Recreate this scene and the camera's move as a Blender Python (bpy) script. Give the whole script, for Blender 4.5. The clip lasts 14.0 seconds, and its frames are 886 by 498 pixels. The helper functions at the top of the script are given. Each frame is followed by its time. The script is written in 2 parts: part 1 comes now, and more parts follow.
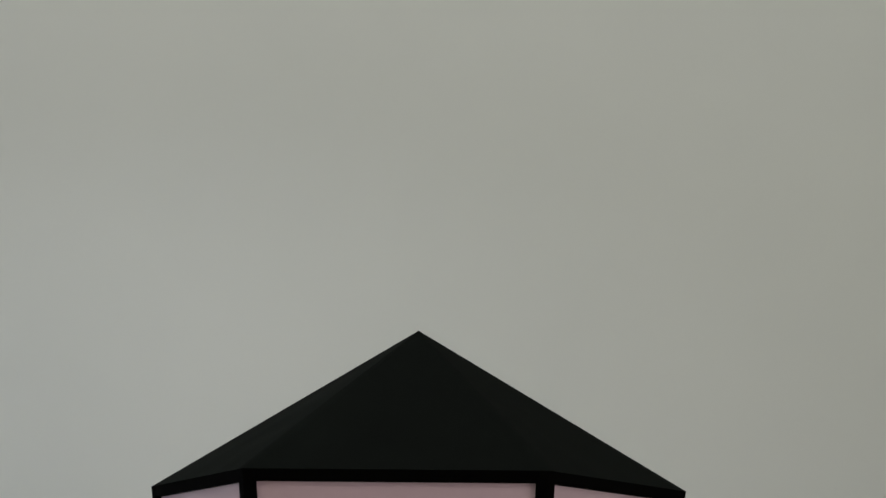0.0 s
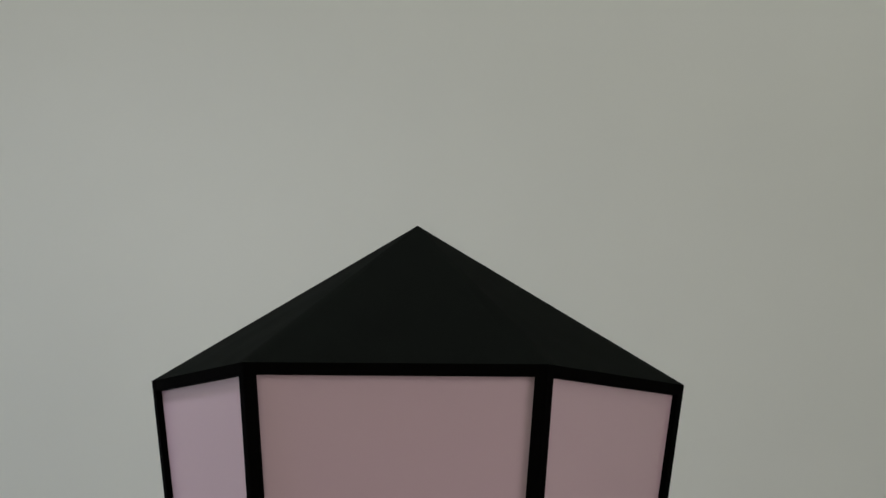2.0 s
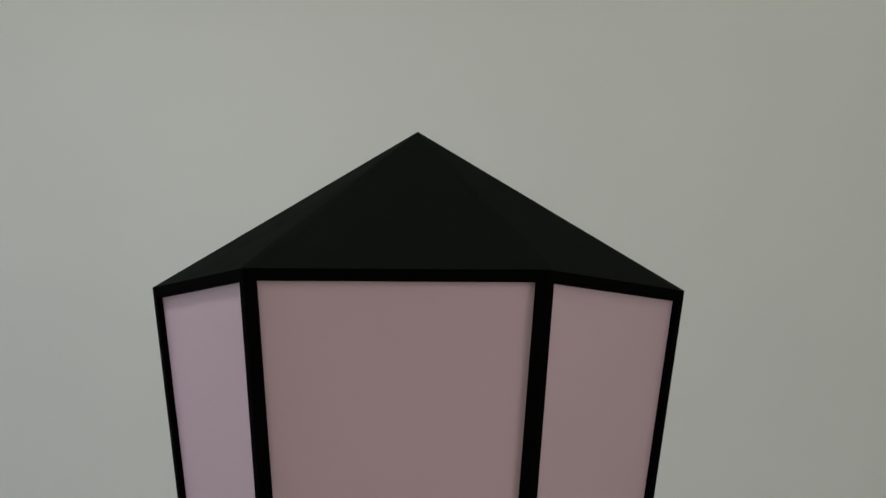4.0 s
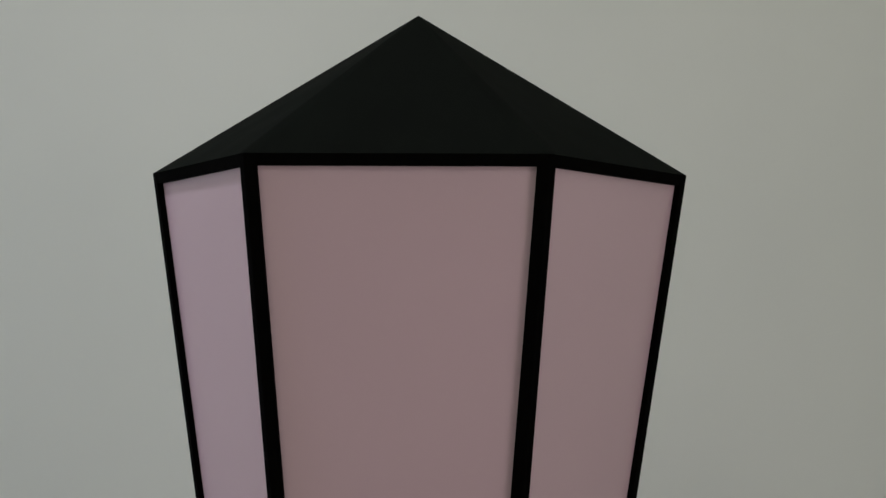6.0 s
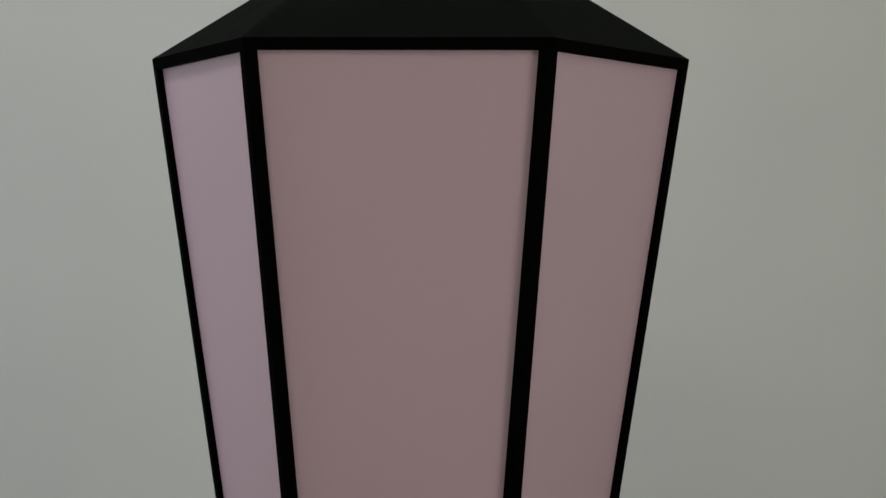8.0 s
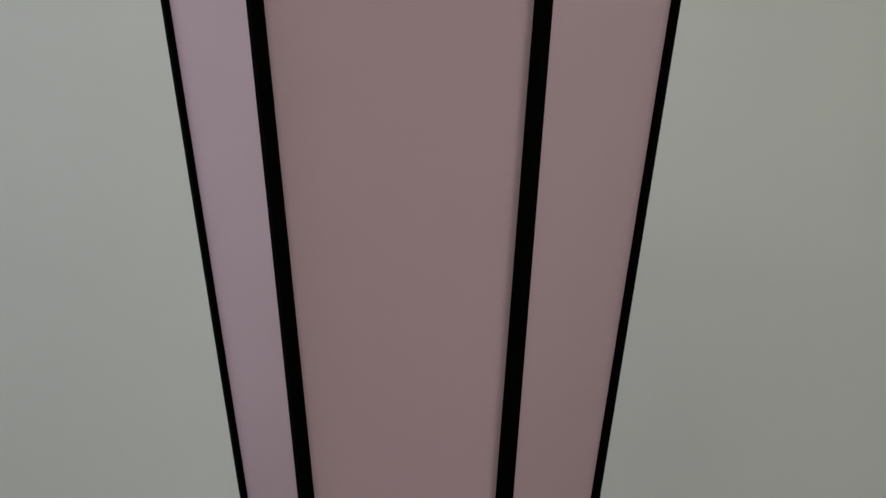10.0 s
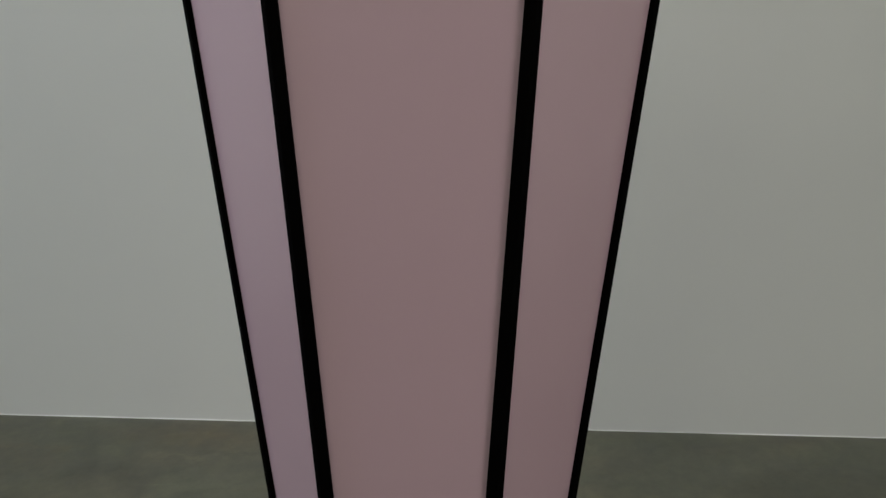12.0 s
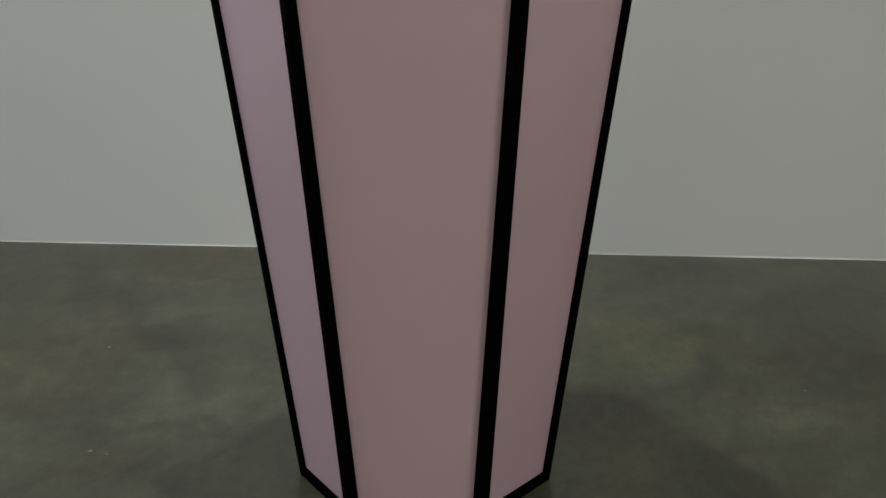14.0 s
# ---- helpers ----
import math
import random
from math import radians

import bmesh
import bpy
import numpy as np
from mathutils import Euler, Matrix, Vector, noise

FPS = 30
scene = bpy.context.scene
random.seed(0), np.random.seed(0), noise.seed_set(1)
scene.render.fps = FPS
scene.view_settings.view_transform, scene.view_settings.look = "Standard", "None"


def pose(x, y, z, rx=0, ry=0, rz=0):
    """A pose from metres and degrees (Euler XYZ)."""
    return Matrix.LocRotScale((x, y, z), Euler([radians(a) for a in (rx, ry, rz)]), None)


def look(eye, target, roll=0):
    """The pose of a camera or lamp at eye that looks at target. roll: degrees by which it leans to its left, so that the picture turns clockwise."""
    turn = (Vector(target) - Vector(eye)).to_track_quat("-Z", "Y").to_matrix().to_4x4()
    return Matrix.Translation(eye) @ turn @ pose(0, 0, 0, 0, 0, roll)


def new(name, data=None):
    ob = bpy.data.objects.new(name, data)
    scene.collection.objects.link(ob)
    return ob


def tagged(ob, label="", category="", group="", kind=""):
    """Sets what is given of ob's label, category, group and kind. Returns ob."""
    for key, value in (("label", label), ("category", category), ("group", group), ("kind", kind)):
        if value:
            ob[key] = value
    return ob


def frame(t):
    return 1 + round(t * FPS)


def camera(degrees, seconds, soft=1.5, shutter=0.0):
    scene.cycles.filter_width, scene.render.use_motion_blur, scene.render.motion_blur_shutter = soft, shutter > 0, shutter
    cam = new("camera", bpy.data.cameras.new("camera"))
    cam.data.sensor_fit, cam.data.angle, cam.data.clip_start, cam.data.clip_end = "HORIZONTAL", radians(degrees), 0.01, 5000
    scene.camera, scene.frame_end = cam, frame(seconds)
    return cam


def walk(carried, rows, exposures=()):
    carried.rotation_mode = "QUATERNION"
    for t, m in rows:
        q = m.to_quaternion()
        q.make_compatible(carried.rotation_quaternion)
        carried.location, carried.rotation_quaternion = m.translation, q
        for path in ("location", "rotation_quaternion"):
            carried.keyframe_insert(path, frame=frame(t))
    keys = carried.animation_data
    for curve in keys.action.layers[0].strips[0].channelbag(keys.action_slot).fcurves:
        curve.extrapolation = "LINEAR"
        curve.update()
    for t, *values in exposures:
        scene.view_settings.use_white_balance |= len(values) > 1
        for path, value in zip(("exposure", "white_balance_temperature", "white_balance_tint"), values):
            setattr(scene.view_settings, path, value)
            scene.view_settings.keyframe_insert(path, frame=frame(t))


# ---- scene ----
CAM = camera(28.53, 14.0, soft=1.5)
PIVOT = Vector((0.0, 0.0, 1.530))
ABOVE, AHEAD = 0.123, 0.164     # the lens sits above and in front of the tripod head's axis


def aim(tilt, pan, roll):
    """The camera on its tripod: tilt upwards, pan to the right and roll, in degrees."""
    t, p = radians(tilt), radians(pan)
    eye = PIVOT + Vector((0, AHEAD * (math.cos(t) - 1) - ABOVE * math.sin(t), ABOVE * (math.cos(t) - 1) + AHEAD * math.sin(t)))
    way = Vector((math.sin(p) * math.cos(t), math.cos(p) * math.cos(t), math.sin(t)))
    return look(eye, eye + way, roll)


# seconds, tilt, pan, roll
TURNS = [
    (0.0, 11.97, -0.03, 0.80),
    (0.5, 10.92, 0.01, 0.83),
    (1.0, 10.08, 0.03, 0.78),
    (1.5, 9.37, 0.03, 0.73),
    (2.0, 8.67, 0.05, 0.72),
    (2.5, 7.89, 0.05, 0.69),
    (3.0, 7.26, 0.06, 0.66),
    (5.5, 2.98, 0.07, 0.58),
    (6.0, 2.12, 0.07, 0.52),
    (6.5, 1.31, 0.06, 0.48),
    (7.0, 0.51, 0.06, 0.48),
    (7.5, -0.47, 0.05, 0.44),
    (8.0, -1.47, 0.05, 0.36),
    (8.2, -1.89, 0.05, 0.33),
    (10.5, -6.47, -0.02, 0.04),
    (11.0, -7.52, -0.04, 0.00),
    (11.5, -8.73, -0.04, -0.05),
    (12.0, -10.07, -0.05, -0.11),
    (12.5, -11.29, -0.07, -0.20),
    (13.0, -12.49, -0.08, -0.25),
    (13.5, -13.94, -0.08, -0.27),
    (14.0, -15.66, -0.10, -0.39),
]
walk(CAM, [(t, aim(a, b, c)) for t, a, b, c in TURNS])

# ---- light: a white-walled gallery lit from its ceiling ----
world = bpy.data.worlds.new("world")
world.use_nodes = True
world.node_tree.nodes["Background"].inputs[0].default_value = (0.75, 0.85, 1.0, 1)
world.node_tree.nodes["Background"].inputs[1].default_value = 0.02
scene.world = world

CEILING = 9.0
# the room is turned against the camera's line of sight
YAW = -5.89
ROOM = pose(0, 5.287, 0, 0, 0, YAW)


def area_light(name, place, w, d, watts, colour, spread=180):
    data = bpy.data.lights.new(name, "AREA")
    data.shape, data.size, data.size_y, data.energy, data.color, data.spread = "RECTANGLE", w, d, watts, colour, radians(spread)
    ob = new(name, data)
    ob.matrix_world = ROOM @ place
    return ob


WARM, NEUTRAL, COOL, CRISP = (0.985, 0.969, 0.862), (0.998, 0.981, 1.0), (0.705, 0.785, 1.0), (0.80, 0.855, 1.0)
# a ceiling lamp high over the sculpture, a cool track lamp turned on it from the west, and unseen light added behind
# the camera and from both sides
area_light("ceiling_lamp_key", pose(-0.24, -1.62, CEILING - 0.05), 0.18, 0.18, 150, NEUTRAL)
area_light("track_lamp_west", look((-2.0, -2.9, 5.0), (-0.8, -1.6, 1.0)), 0.46, 0.46, 11, CRISP, 76)
# broad fill added behind the camera; no lamp is known there
area_light("fill_light_south", pose(-0.8, -7.2, 5.0), 3.0, 0.6, 45, WARM)
# openings assumed in the unseen side walls, daylight in the west one, added fill in the east one: y0, y1, z0, z1
WEST_WINDOW = (-4.3, -1.1, 0.7, 3.1)
EAST_OPENING = (-7.0, -4.2, 0.4, 2.6)


def opening_light(name, x, turn, opening, watts, colour):
    y0, y1, z0, z1 = opening
    return area_light(name, pose(x, (y0 + y1) / 2, (z0 + z1) / 2, 0, turn, 0), z1 - z0, y1 - y0, watts, colour)


opening_light("window_daylight_west", -5.1, -90, WEST_WINDOW, 43, COOL)
# added fill for the right-hand panel, not a known window
opening_light("fill_light_east", 3.6, 90, EAST_OPENING, 53, (1.0, 0.935, 0.95))


# ---- materials ----
def material(name):
    m = bpy.data.materials.new(name)
    m.use_nodes = True
    return m, m.node_tree.nodes, m.node_tree.links, m.node_tree.nodes["Principled BSDF"]


def noise_node(nodes, links, coords, scale, detail=5.0, rough=0.6, stretch=(1, 1, 1), distort=0.0):
    mp = nodes.new("ShaderNodeMapping")
    mp.inputs["Scale"].default_value = stretch
    links.new(coords, mp.inputs["Vector"])
    n = nodes.new("ShaderNodeTexNoise")
    n.inputs["Scale"].default_value = scale
    n.inputs["Detail"].default_value = detail
    n.inputs["Roughness"].default_value = rough
    n.inputs["Distortion"].default_value = distort
    links.new(mp.outputs["Vector"], n.inputs["Vector"])
    return n.outputs["Fac"]


def ramp(nodes, links, fac, stops):
    r = nodes.new("ShaderNodeValToRGB")
    els = r.color_ramp.elements
    while len(els) < len(stops):
        els.new(0.5)
    for el, (p, c) in zip(els, stops):
        el.position, el.color = p, (*c, 1)
    links.new(fac, r.inputs["Fac"])
    return r.outputs["Color"]


def mix(nodes, links, kind, fac, a, b):
    n = nodes.new("ShaderNodeMix")
    n.data_type, n.blend_type = "RGBA", kind
    for sock, v in ((n.inputs[0], fac), (n.inputs[6], a), (n.inputs[7], b)):
        if isinstance(v, bpy.types.NodeSocket):
            links.new(v, sock)
        else:
            sock.default_value = v
    return n.outputs[2]


def bump(nodes, links, bsdf, height, strength, distance):
    b = nodes.new("ShaderNodeBump")
    b.inputs["Strength"].default_value, b.inputs["Distance"].default_value = strength, distance
    links.new(height, b.inputs["Height"])
    links.new(b.outputs["Normal"], bsdf.inputs["Normal"])


def coords_of(nodes, kind="Object"):
    return nodes.new("ShaderNodeTexCoord").outputs[kind]


def make_wall_paint():
    m, nodes, links, bsdf = material("wall_paint")
    co = coords_of(nodes)
    broad = noise_node(nodes, links, co, 0.9, 3.0, 0.5)
    c = ramp(nodes, links, broad, [(0.3, (0.763, 0.774, 0.718)), (0.7, (0.801, 0.810, 0.748))])
    links.new(c, bsdf.inputs["Base Color"])
    bsdf.inputs["Roughness"].default_value = 0.62
    bump(nodes, links, bsdf, noise_node(nodes, links, co, 320.0, 3.0), 0.10, 0.0006)
    return m


# stains and lighter or darker patches on the concrete, in the room's own metres: x, y, half length, half width, lean,
# tint
PATCHES = [
    (-0.95, -1.08, 0.40, 0.50, 10, (1.07, 0.975, 0.88)),
    (-0.96, -0.56, 0.13, 0.10, 0, (0.84, 0.85, 0.86)),
    (-0.68, -0.92, 0.24, 0.12, 4, (0.76, 0.77, 0.76)),
    (-0.38, -1.36, 0.36, 0.24, 8, (1.34, 1.36, 1.36)),
    (-0.52, -1.56, 0.22, 0.06, 12, (0.80, 0.80, 0.80)),
    (-0.72, -0.41, 0.13, 0.035, -6, (1.26, 1.25, 1.22)),
    (-0.76, -0.66, 0.09, 0.030, 3, (1.20, 1.20, 1.18)),
    (-0.52, -0.35, 0.26, 0.028, 1, (0.76, 0.76, 0.76)),
    (-0.76, -0.16, 0.34, 0.16, 0, (1.10, 0.98, 0.86)),
    (-1.20, -0.33, 0.30, 0.03, 2, (1.16, 1.06, 0.94)),
    (0.60, -0.86, 0.40, 0.30, -5, (1.16, 1.18, 0.98)),
    (0.95, -0.42, 0.60, 0.30, 0, (0.90, 0.91, 0.93)),
    (1.10, -0.98, 0.52, 0.26, 6, (0.76, 0.72, 0.70)),
    (0.96, -1.38, 0.36, 0.16, 8, (1.32, 1.32, 1.32)),
]
# droplets of pale paint: x, y, radius
DROPS = [(-0.627, -1.703, 0.0075), (-0.585, -1.72, 0.0035), (-0.790, -0.996, 0.006), (0.997, -1.178, 0.006)]


def spot_mask(nodes, links, co, x, y, a, b, lean=0.0):
    """1 in the middle of an ellipse on the floor, 0 at its rim."""
    mp = nodes.new("ShaderNodeMapping")
    mp.vector_type = "TEXTURE"
    mp.inputs["Location"].default_value = (x, y, 0)
    mp.inputs["Rotation"].default_value = (0, 0, radians(lean))
    mp.inputs["Scale"].default_value = (a, b, 1)
    links.new(co, mp.inputs["Vector"])
    g = nodes.new("ShaderNodeTexGradient")
    g.gradient_type = "SPHERICAL"
    links.new(mp.outputs["Vector"], g.inputs["Vector"])
    return g.outputs["Fac"]


def wavering(nodes, links, co, scale, amount):
    """The coordinates, pushed about by noise, so that outlines come out ragged."""
    n = nodes.new("ShaderNodeTexNoise")
    n.inputs["Scale"].default_value, n.inputs["Detail"].default_value, n.inputs["Roughness"].default_value = scale, 6.0, 0.65
    links.new(co, n.inputs["Vector"])
    push = nodes.new("ShaderNodeVectorMath")
    push.operation = "MULTIPLY_ADD"
    push.inputs[1].default_value = (amount, amount, 0)
    links.new(n.outputs["Color"], push.inputs[0])
    shift = nodes.new("ShaderNodeVectorMath")
    shift.operation = "SUBTRACT"
    shift.inputs[1].default_value = (amount / 2, amount / 2, 0)
    links.new(co, shift.inputs[0])
    links.new(shift.outputs[0], push.inputs[2])
    return push.outputs[0]


def make_concrete():
    m, nodes, links, bsdf = material("polished_concrete")
    co = coords_of(nodes)
    broad = noise_node(nodes, links, co, 1.1, 6.0, 0.60, (0.8, 1.0, 1), 0.4)
    patch = noise_node(nodes, links, co, 6.0, 10.0, 0.72, (1.0, 0.62, 1), 0.3)
    trowel = noise_node(nodes, links, co, 6.0, 7.0, 0.66, (1.0, 0.6, 1), 1.2)
    fine = noise_node(nodes, links, co, 24.0, 7.0, 0.70, (1.0, 0.5, 1))
    hue = noise_node(nodes, links, co, 2.4, 4.0, 0.55, (0.9, 1.0, 1), 0.4)
    base = ramp(nodes, links, broad, [(0.30, (0.060, 0.0612, 0.043)), (0.50, (0.0785, 0.0798, 0.0563)), (0.70, (0.1005, 0.1022, 0.0727))])
    tint = ramp(nodes, links, hue, [(0.34, (1.06, 0.99, 0.88)), (0.50, (0.99, 1.0, 0.91)), (0.66, (0.96, 1.01, 0.90))])
    base = mix(nodes, links, "MULTIPLY", 1.0, base, tint)
    clouds = ramp(nodes, links, patch, [(0.32, (0.64, 0.64, 0.63)), (0.50, (1.0, 1.0, 1.0)), (0.68, (1.36, 1.36, 1.35))])
    base = mix(nodes, links, "MULTIPLY", 0.8, base, clouds)
    swept = ramp(nodes, links, trowel, [(0.34, (0.78, 0.78, 0.78)), (0.50, (1.0, 1.0, 1.0)), (0.68, (1.22, 1.22, 1.21))])
    base = mix(nodes, links, "MULTIPLY", 0.7, base, swept)
    grit = ramp(nodes, links, fine, [(0.34, (0.76, 0.76, 0.76)), (0.66, (1.24, 1.24, 1.24))])
    base = mix(nodes, links, "MULTIPLY", 0.7, base, grit)
    ragged = wavering(nodes, links, co, 8.0, 0.36)
    for x, y, a, b, lean, colour in PATCHES:
        inside = spot_mask(nodes, links, ragged, x, y, a, b, lean)
        soft = ramp(nodes, links, inside, [(0.0, (0, 0, 0)), (0.75, (1, 1, 1))])
        base = mix(nodes, links, "MULTIPLY", soft, base, (*colour, 1))
    near = wavering(nodes, links, co, 60.0, 0.012)
    for x, y, r in DROPS:
        inside = spot_mask(nodes, links, near, x, y, r, r)
        edge = ramp(nodes, links, inside, [(0.05, (0, 0, 0)), (0.4, (0.4, 0.4, 0.4))])
        base = mix(nodes, links, "MIX", edge, base, (0.40, 0.39, 0.34, 1))
    links.new(base, bsdf.inputs["Base Color"])
    rough = ramp(nodes, links, patch, [(0.3, (0.28, 0.28, 0.28)), (0.7, (0.42, 0.42, 0.42))])
    links.new(rough, bsdf.inputs["Roughness"])
    bsdf.inputs["Specular IOR Level"].default_value = 0.2
    bump(nodes, links, bsdf, noise_node(nodes, links, co, 60.0, 3.0), 0.03, 0.001)
    return m


def make_black(name, base, rough, bumpiness, gloss):
    m, nodes, links, bsdf = material(name)
    co = coords_of(nodes)
    wear = noise_node(nodes, links, co, 7.0, 5.0, 0.6)
    c = ramp(nodes, links, wear, [(0.3, tuple(v * 0.85 for v in base)), (0.7, tuple(v * 1.2 for v in base))])
    links.new(c, bsdf.inputs["Base Color"])
    r = ramp(nodes, links, wear, [(0.3, (rough - 0.05,) * 3), (0.7, (rough + 0.07,) * 3)])
    links.new(r, bsdf.inputs["Roughness"])
    bsdf.inputs["Specular IOR Level"].default_value = gloss
    bump(nodes, links, bsdf, noise_node(nodes, links, co, 240.0, 3.0), bumpiness, 0.0006)
    return m


def make_pink():
    m, nodes, links, bsdf = material("pink_acrylic")
    co = coords_of(nodes)
    broad = noise_node(nodes, links, co, 1.6, 3.0, 0.5)
    c = ramp(nodes, links, broad, [(0.3, (0.646, 0.451, 0.503)), (0.7, (0.668, 0.471, 0.521))])
    links.new(c, bsdf.inputs["Base Color"])
    bsdf.inputs["Roughness"].default_value = 0.36
    bsdf.inputs["Specular IOR Level"].default_value = 0.5
    bump(nodes, links, bsdf, noise_node(nodes, links, co, 90.0, 2.0), 0.04, 0.0005)
    return m


WALL = make_wall_paint()
CONCRETE = make_concrete()
BLACK_ROOF = make_black("black_roof_paint", (0.0046, 0.0056, 0.0046), 0.6, 0.08, 0.003)
BLACK_FRAME = make_black("black_frame_paint", (0.0022, 0.0020, 0.0019), 0.6, 0.06, 0.003)
PINK = make_pink()


# ---- building helpers ----
def part(name, bm, mat, parent=None, label="", smooth=False):
    me = bpy.data.meshes.new(name)
    bmesh.ops.recalc_face_normals(bm, faces=bm.faces[:])
    for f in bm.faces:
        f.smooth = smooth
    bm.to_mesh(me)
    bm.free()
    me.materials.append(mat)
    ob = new(name, me)
    if parent:
        ob.parent = parent
    if label:
        ob["label"] = label
    return ob


def box(bm, x0, x1, y0, y1, z0, z1):
    c = [bm.verts.new((x, y, z)) for z in (z0, z1) for x, y in ((x0, y0), (x1, y0), (x1, y1), (x0, y1))]
    for q in ((3, 2, 1, 0), (4, 5, 6, 7), (0, 1, 5, 4), (1, 2, 6, 5), (2, 3, 7, 6), (3, 0, 4, 7)):
        bm.faces.new([c[i] for i in q])
    return bm


def loft(bm, rings):
    """Closed solid through rings of points of equal number."""
    vs = [[bm.verts.new(p) for p in ring] for ring in rings]
    n = len(vs[0])
    for a, b in zip(vs, vs[1:]):
        for i in range(n):
            bm.faces.new((a[i], a[(i + 1) % n], b[(i + 1) % n], b[i]))
    bm.faces.new(vs[0][::-1])
    bm.faces.new(vs[-1])
    return bm


# ---- the room ----
def room_box(name, label, category, mat, *size):
    ob = part(name, box(bmesh.new(), *size), mat)
    ob.matrix_world = ROOM
    return tagged(ob, label, category, kind="structure")


X0, X1, Y0 = -5.0, 3.5, -9.4
room_box("floor", "dark grey-green polished concrete floor with cloudy mottling", "floor", CONCRETE, X0 - 0.2, X1 + 0.2, Y0 - 0.2, 0.2, -0.12, 0.0)
room_box("wall_north", "plain white painted gallery wall behind the lantern", "wall", WALL, X0, X1, 0.0, 0.2, 0.0, CEILING)


def side_wall(name, x0, x1, opening):
    """An unseen wall, assumed to close the room, with an opening through it for added light."""
    a, b, c, d = opening
    bm = bmesh.new()
    for y0, y1, z0, z1 in ((Y0 - 0.2, a, 0.0, CEILING), (b, 0.2, 0.0, CEILING), (a, b, 0.0, c), (a, b, d, CEILING)):
        box(bm, x0, x1, y0, y1, z0, z1)
    ob = part(name, bm, WALL)
    ob.matrix_world = ROOM
    return tagged(ob, "plain white painted gallery wall, unseen, with an added opening for light", "wall", kind="structure")


side_wall("wall_west", X0 - 0.2, X0, WEST_WINDOW)
# the east wall stands near so its bounce reaches the right-hand panel
side_wall("wall_east", X1, X1 + 0.2, EAST_OPENING)
# south wall and ceiling are unseen, assumed to close the room
room_box("wall_south", "plain white painted gallery wall", "wall", WALL, X0, X1, Y0 - 0.2, Y0, 0.0, CEILING)
room_box("ceiling", "white painted gallery ceiling", "ceiling", WALL, X0 - 0.2, X1 + 0.2, Y0 - 0.2, 0.2, CEILING, CEILING + 0.15)


def floor_line():
    """Thin uneven raised white line where wall and floor meet."""
    rng = random.Random(5)
    count = 180
    rings, size = [], 0.55
    for k in range(count + 1):
        x = X0 + 0.01 + (X1 - X0 - 0.02) * k / count
        size = min(0.85, max(0.25, size + rng.uniform(-0.16, 0.16)))
        prof = ((-0.001, 0.0005), (-0.0045 * size, 0.0005), (-0.0036 * size, 0.0026 * size), (-0.001, 0.0048 * size))
        rings.append([(x, y, z) for y, z in prof])
    ob = part("trim", loft(bmesh.new(), rings), WALL)
    ob.matrix_world = ROOM
    return tagged(ob, "thin uneven white line along the foot of the wall", "trim", kind="structure")


floor_line()

# ---- the lantern ----
AXIS = Vector((-0.0494, 3.5, 0.0))
TURN = -3.78
R_EAVE, R_FOOT = 0.5398, 0.2688
Z_EAVE, Z_TIP = 1.8145, 2.1369
BAR = 0.0220        # width of every frame bar on its face
DEEP = 0.026        # depth of the bars
RECESS = 0.0125     # the panels lie this far behind the bars' faces


def corner(i, z):
    """Corner i of the hexagon at the height z."""
    r = R_FOOT + (R_EAVE - R_FOOT) * z / Z_EAVE
    q = radians(60 * i - 30)
    return Vector((r * math.sin(q), -r * math.cos(q), z))


def inward(i, z):
    """Horizontal inward direction of the face between corners i and i + 1."""
    m = -(corner(i, z) + corner(i + 1, z))
    m.z = 0
    return m.normalized()


def corner_post(lantern, i):
    rings = []
    for z in (0.0, Z_EAVE):
        v, a, b = corner(i, z), corner(i + 1, z), corner(i - 1, z)
        ua, ub = (a - v).normalized(), (b - v).normalized()
        na, nb = inward(i, z), inward(i - 1, z)
        deep = (na + nb).normalized() * DEEP / math.cos(radians(30))
        e = 0.0012
        rings.append([v + ub * BAR, v + ub * e, v + ua * e, v + ua * BAR, v + ua * BAR + na * DEEP, v + deep, v + ub * BAR + nb * DEEP])
    return part("corner_post", loft(bmesh.new(), rings), BLACK_FRAME, lantern)


def rail(lantern, i, low, name):
    """A bar between two posts; its face follows the slope of the lantern's side."""
    z0, z1 = (0.0, BAR) if low else (Z_EAVE - 0.0205, Z_EAVE)
    ends = []
    for k, j in ((i, i + 1), (i + 1, i)):
        ring = []
        for z, d in ((z0, 0.0005), (z1, 0.0005), (z1, DEEP), (z0, DEEP)):
            v, w = corner(k, z), corner(j, z)
            ring.append(v + (w - v).normalized() * (BAR - 0.0004) + inward(i, z) * d)
        ends.append(ring)
    return part(name, loft(bmesh.new(), ends), BLACK_FRAME, lantern)


def side_panel(lantern, i):
    """Milky acrylic sheet behind the bars."""
    rings = []
    for z in (0.012, Z_EAVE - 0.012):
        n = inward(i, z)
        v, w = corner(i, z), corner(i + 1, z)
        u = (w - v).normalized()
        a, b = v + u * 0.016, w - u * 0.016
        deep = 0.0095 + (RECESS - 0.0095) * z / Z_EAVE
        rings.append([a + n * deep, b + n * deep, b + n * (deep + 0.005), a + n * (deep + 0.005)])
    return part("side_panel", loft(bmesh.new(), rings), PINK, lantern)


def roof_slope(i):
    """Outward normal of the roof sheet between corners i and i + 1."""
    tip = Vector((0, 0, Z_TIP))
    return (corner(i + 1, Z_EAVE) - corner(i, Z_EAVE)).cross(tip - corner(i, Z_EAVE)).normalized()


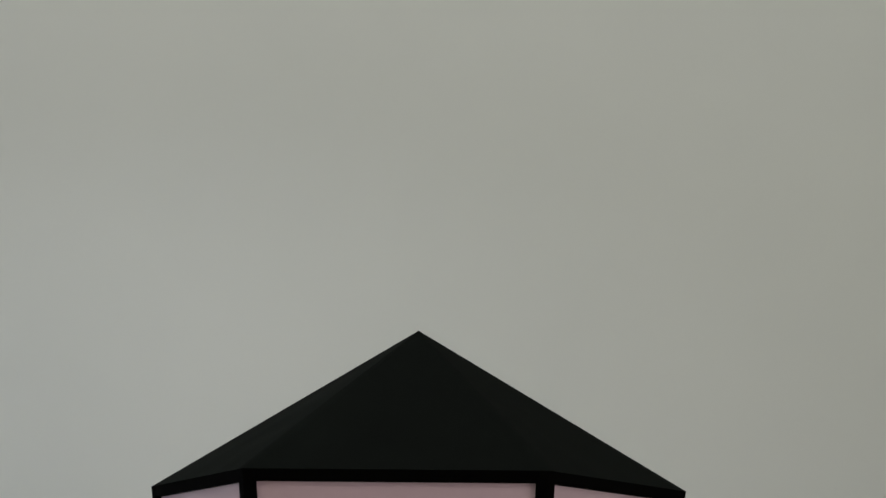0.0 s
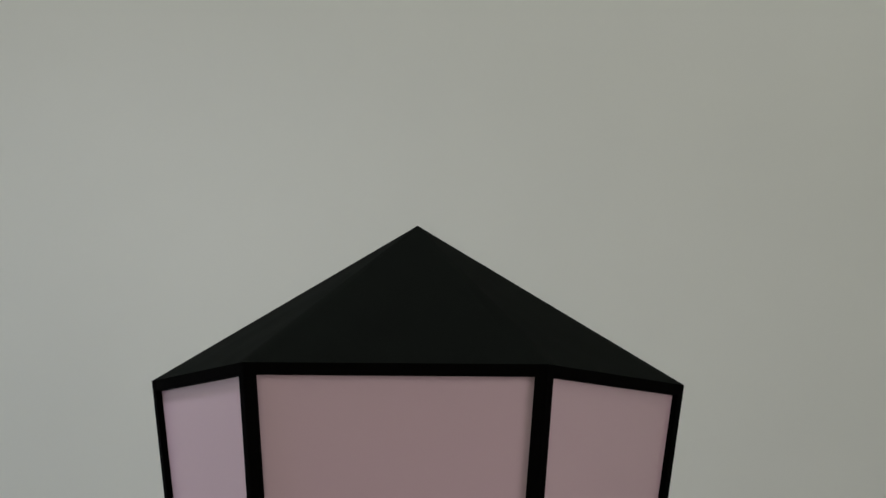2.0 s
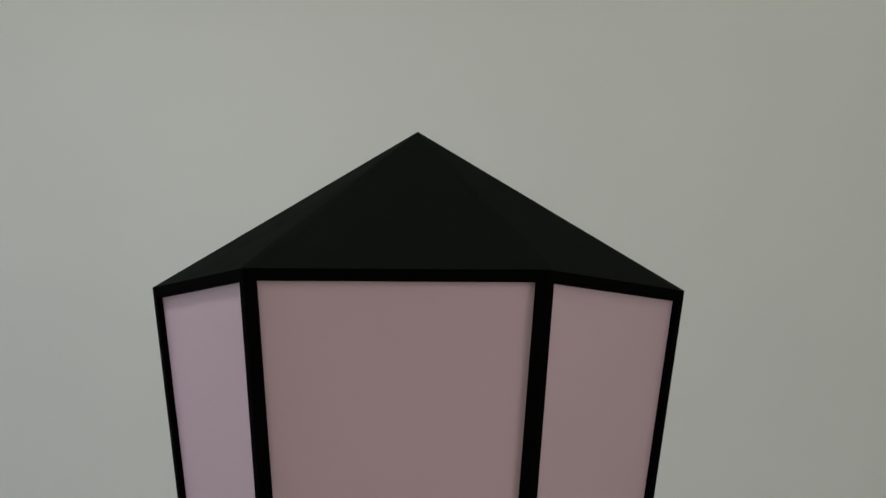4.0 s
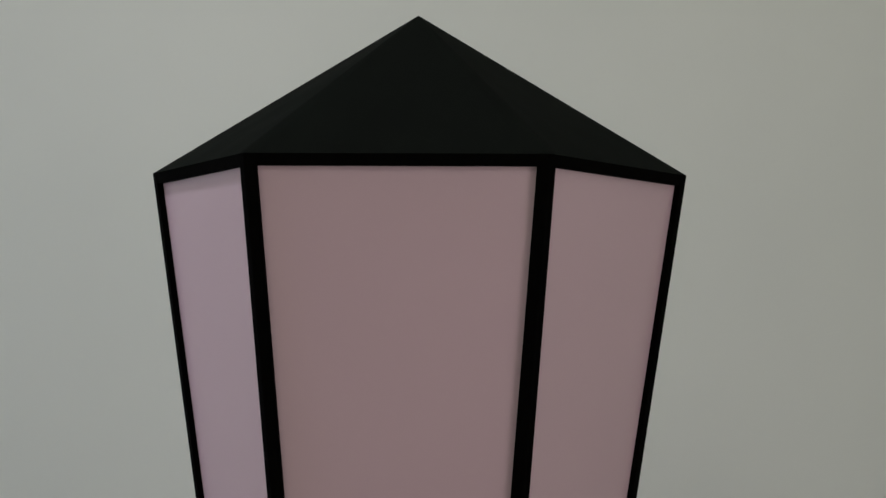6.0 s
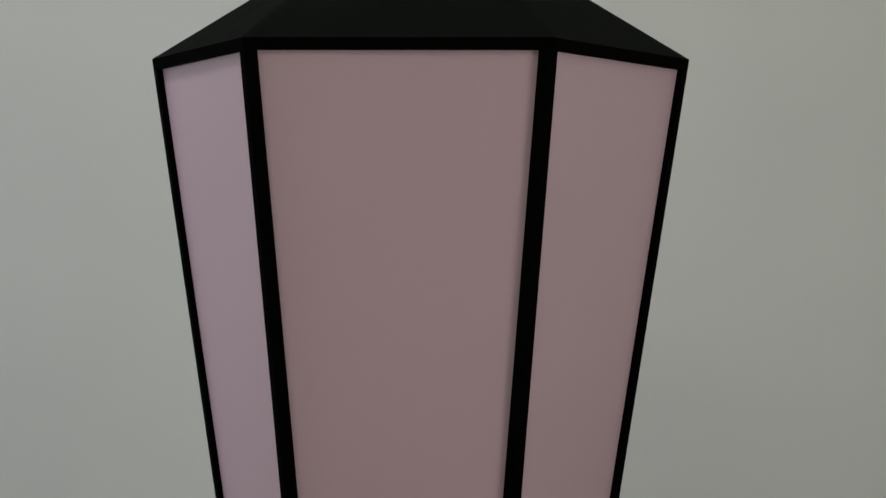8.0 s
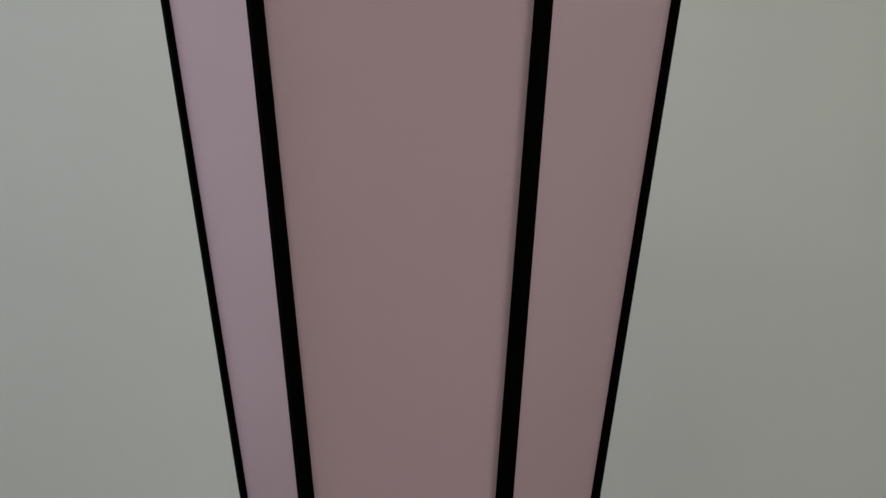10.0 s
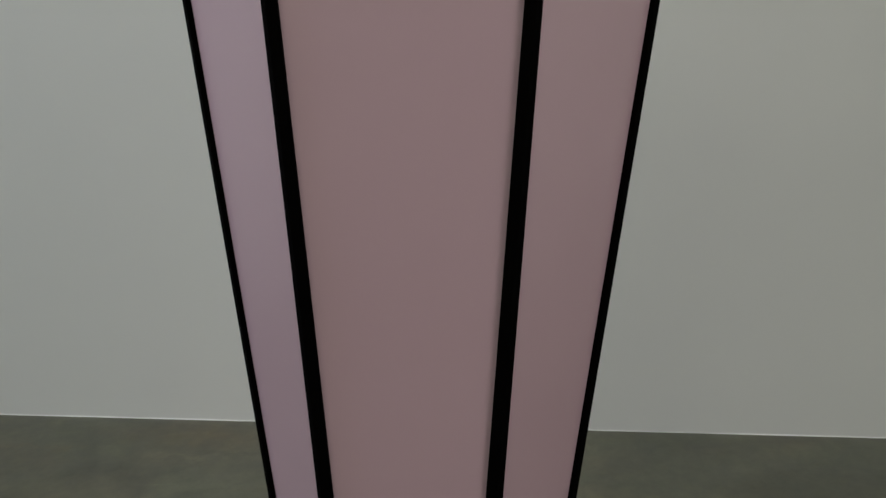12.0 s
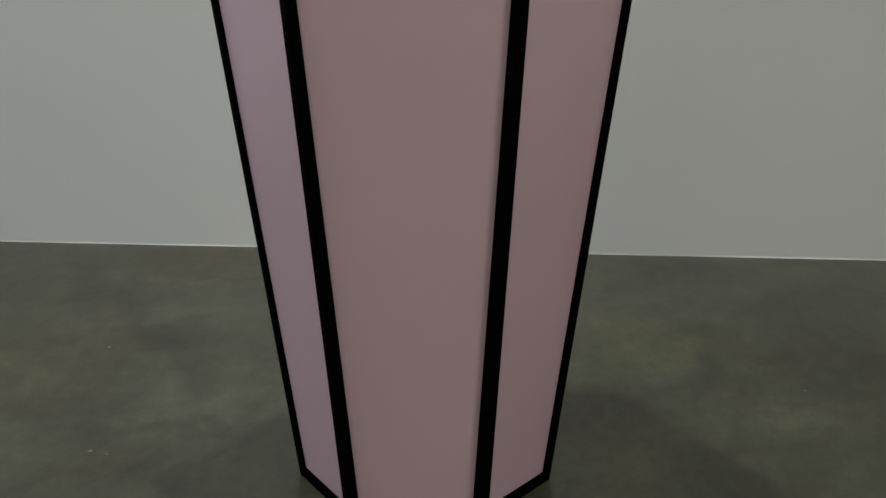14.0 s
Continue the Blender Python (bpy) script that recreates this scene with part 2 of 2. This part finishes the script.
def roof_panel(lantern, i):
    """One of six triangular sheets that meet in the tip, softly folded along the hips; its edge is turned down behind the rails."""
    lift, t, fold = Vector((0, 0, 0.0008)), 0.004, 0.030
    tip = Vector((0, 0, Z_TIP))
    a, b = corner(i, Z_EAVE), corner(i + 1, Z_EAVE)
    along = (b - a).normalized() * fold
    eave = [a, a + along, b - along, b]
    here, before, after = roof_slope(i), roof_slope(i - 1), roof_slope(i + 1)
    hip_a, hip_b = (here + before).normalized(), (here + after).normalized()
    points = [p + lift for p in (*eave, tip)]
    back = inward(i, Z_EAVE) * 0.003
    points += [p + lift - Vector((0, 0, t)) + back for p in eave] + [tip + lift - Vector((0, 0, t))]
    faces = [(0, 1, 4), (1, 2, 4), (2, 3, 4), (6, 5, 9), (7, 6, 9), (8, 7, 9)]
    faces += [(k + 5, k + 6, k + 1, k) for k in range(3)] + [(5, 0, 4, 9), (3, 8, 9, 4)]
    me = bpy.data.meshes.new("roof_panel")
    me.from_pydata(points, [], faces)
    me.update()
    top = {(0, 0): hip_a, (0, 1): here, (0, 4): hip_a, (2, 2): here, (2, 3): hip_b, (2, 4): hip_b}
    normals = []
    for f in me.polygons:
        f.use_smooth = True
        for v in f.vertices:
            normals.append(top.get((f.index, v), here) if f.index < 3 else f.normal.copy())
    me.normals_split_custom_set(normals)
    me.materials.append(BLACK_ROOF)
    ob = new("roof_panel", me)
    ob.parent = lantern
    return ob


def build_lantern():
    lantern = new("lantern")
    for i in range(6):
        corner_post(lantern, i)
        rail(lantern, i, True, "foot_rail")
        rail(lantern, i, False, "eave_rail")
        side_panel(lantern, i)
        roof_panel(lantern, i)
    for ob in lantern.children:
        if ob.name.startswith("side_panel"):
            ob["label"] = "pale pink milky acrylic panel"
        elif ob.name.startswith("roof_panel"):
            ob["label"] = "matt black roof sheet"
    lantern.matrix_world = pose(AXIS.x, AXIS.y, 0.0, 0, 0, TURN)
    return tagged(lantern, "giant six-sided street lantern with black frame, black roof and pink panels", "lantern sculpture")


build_lantern()
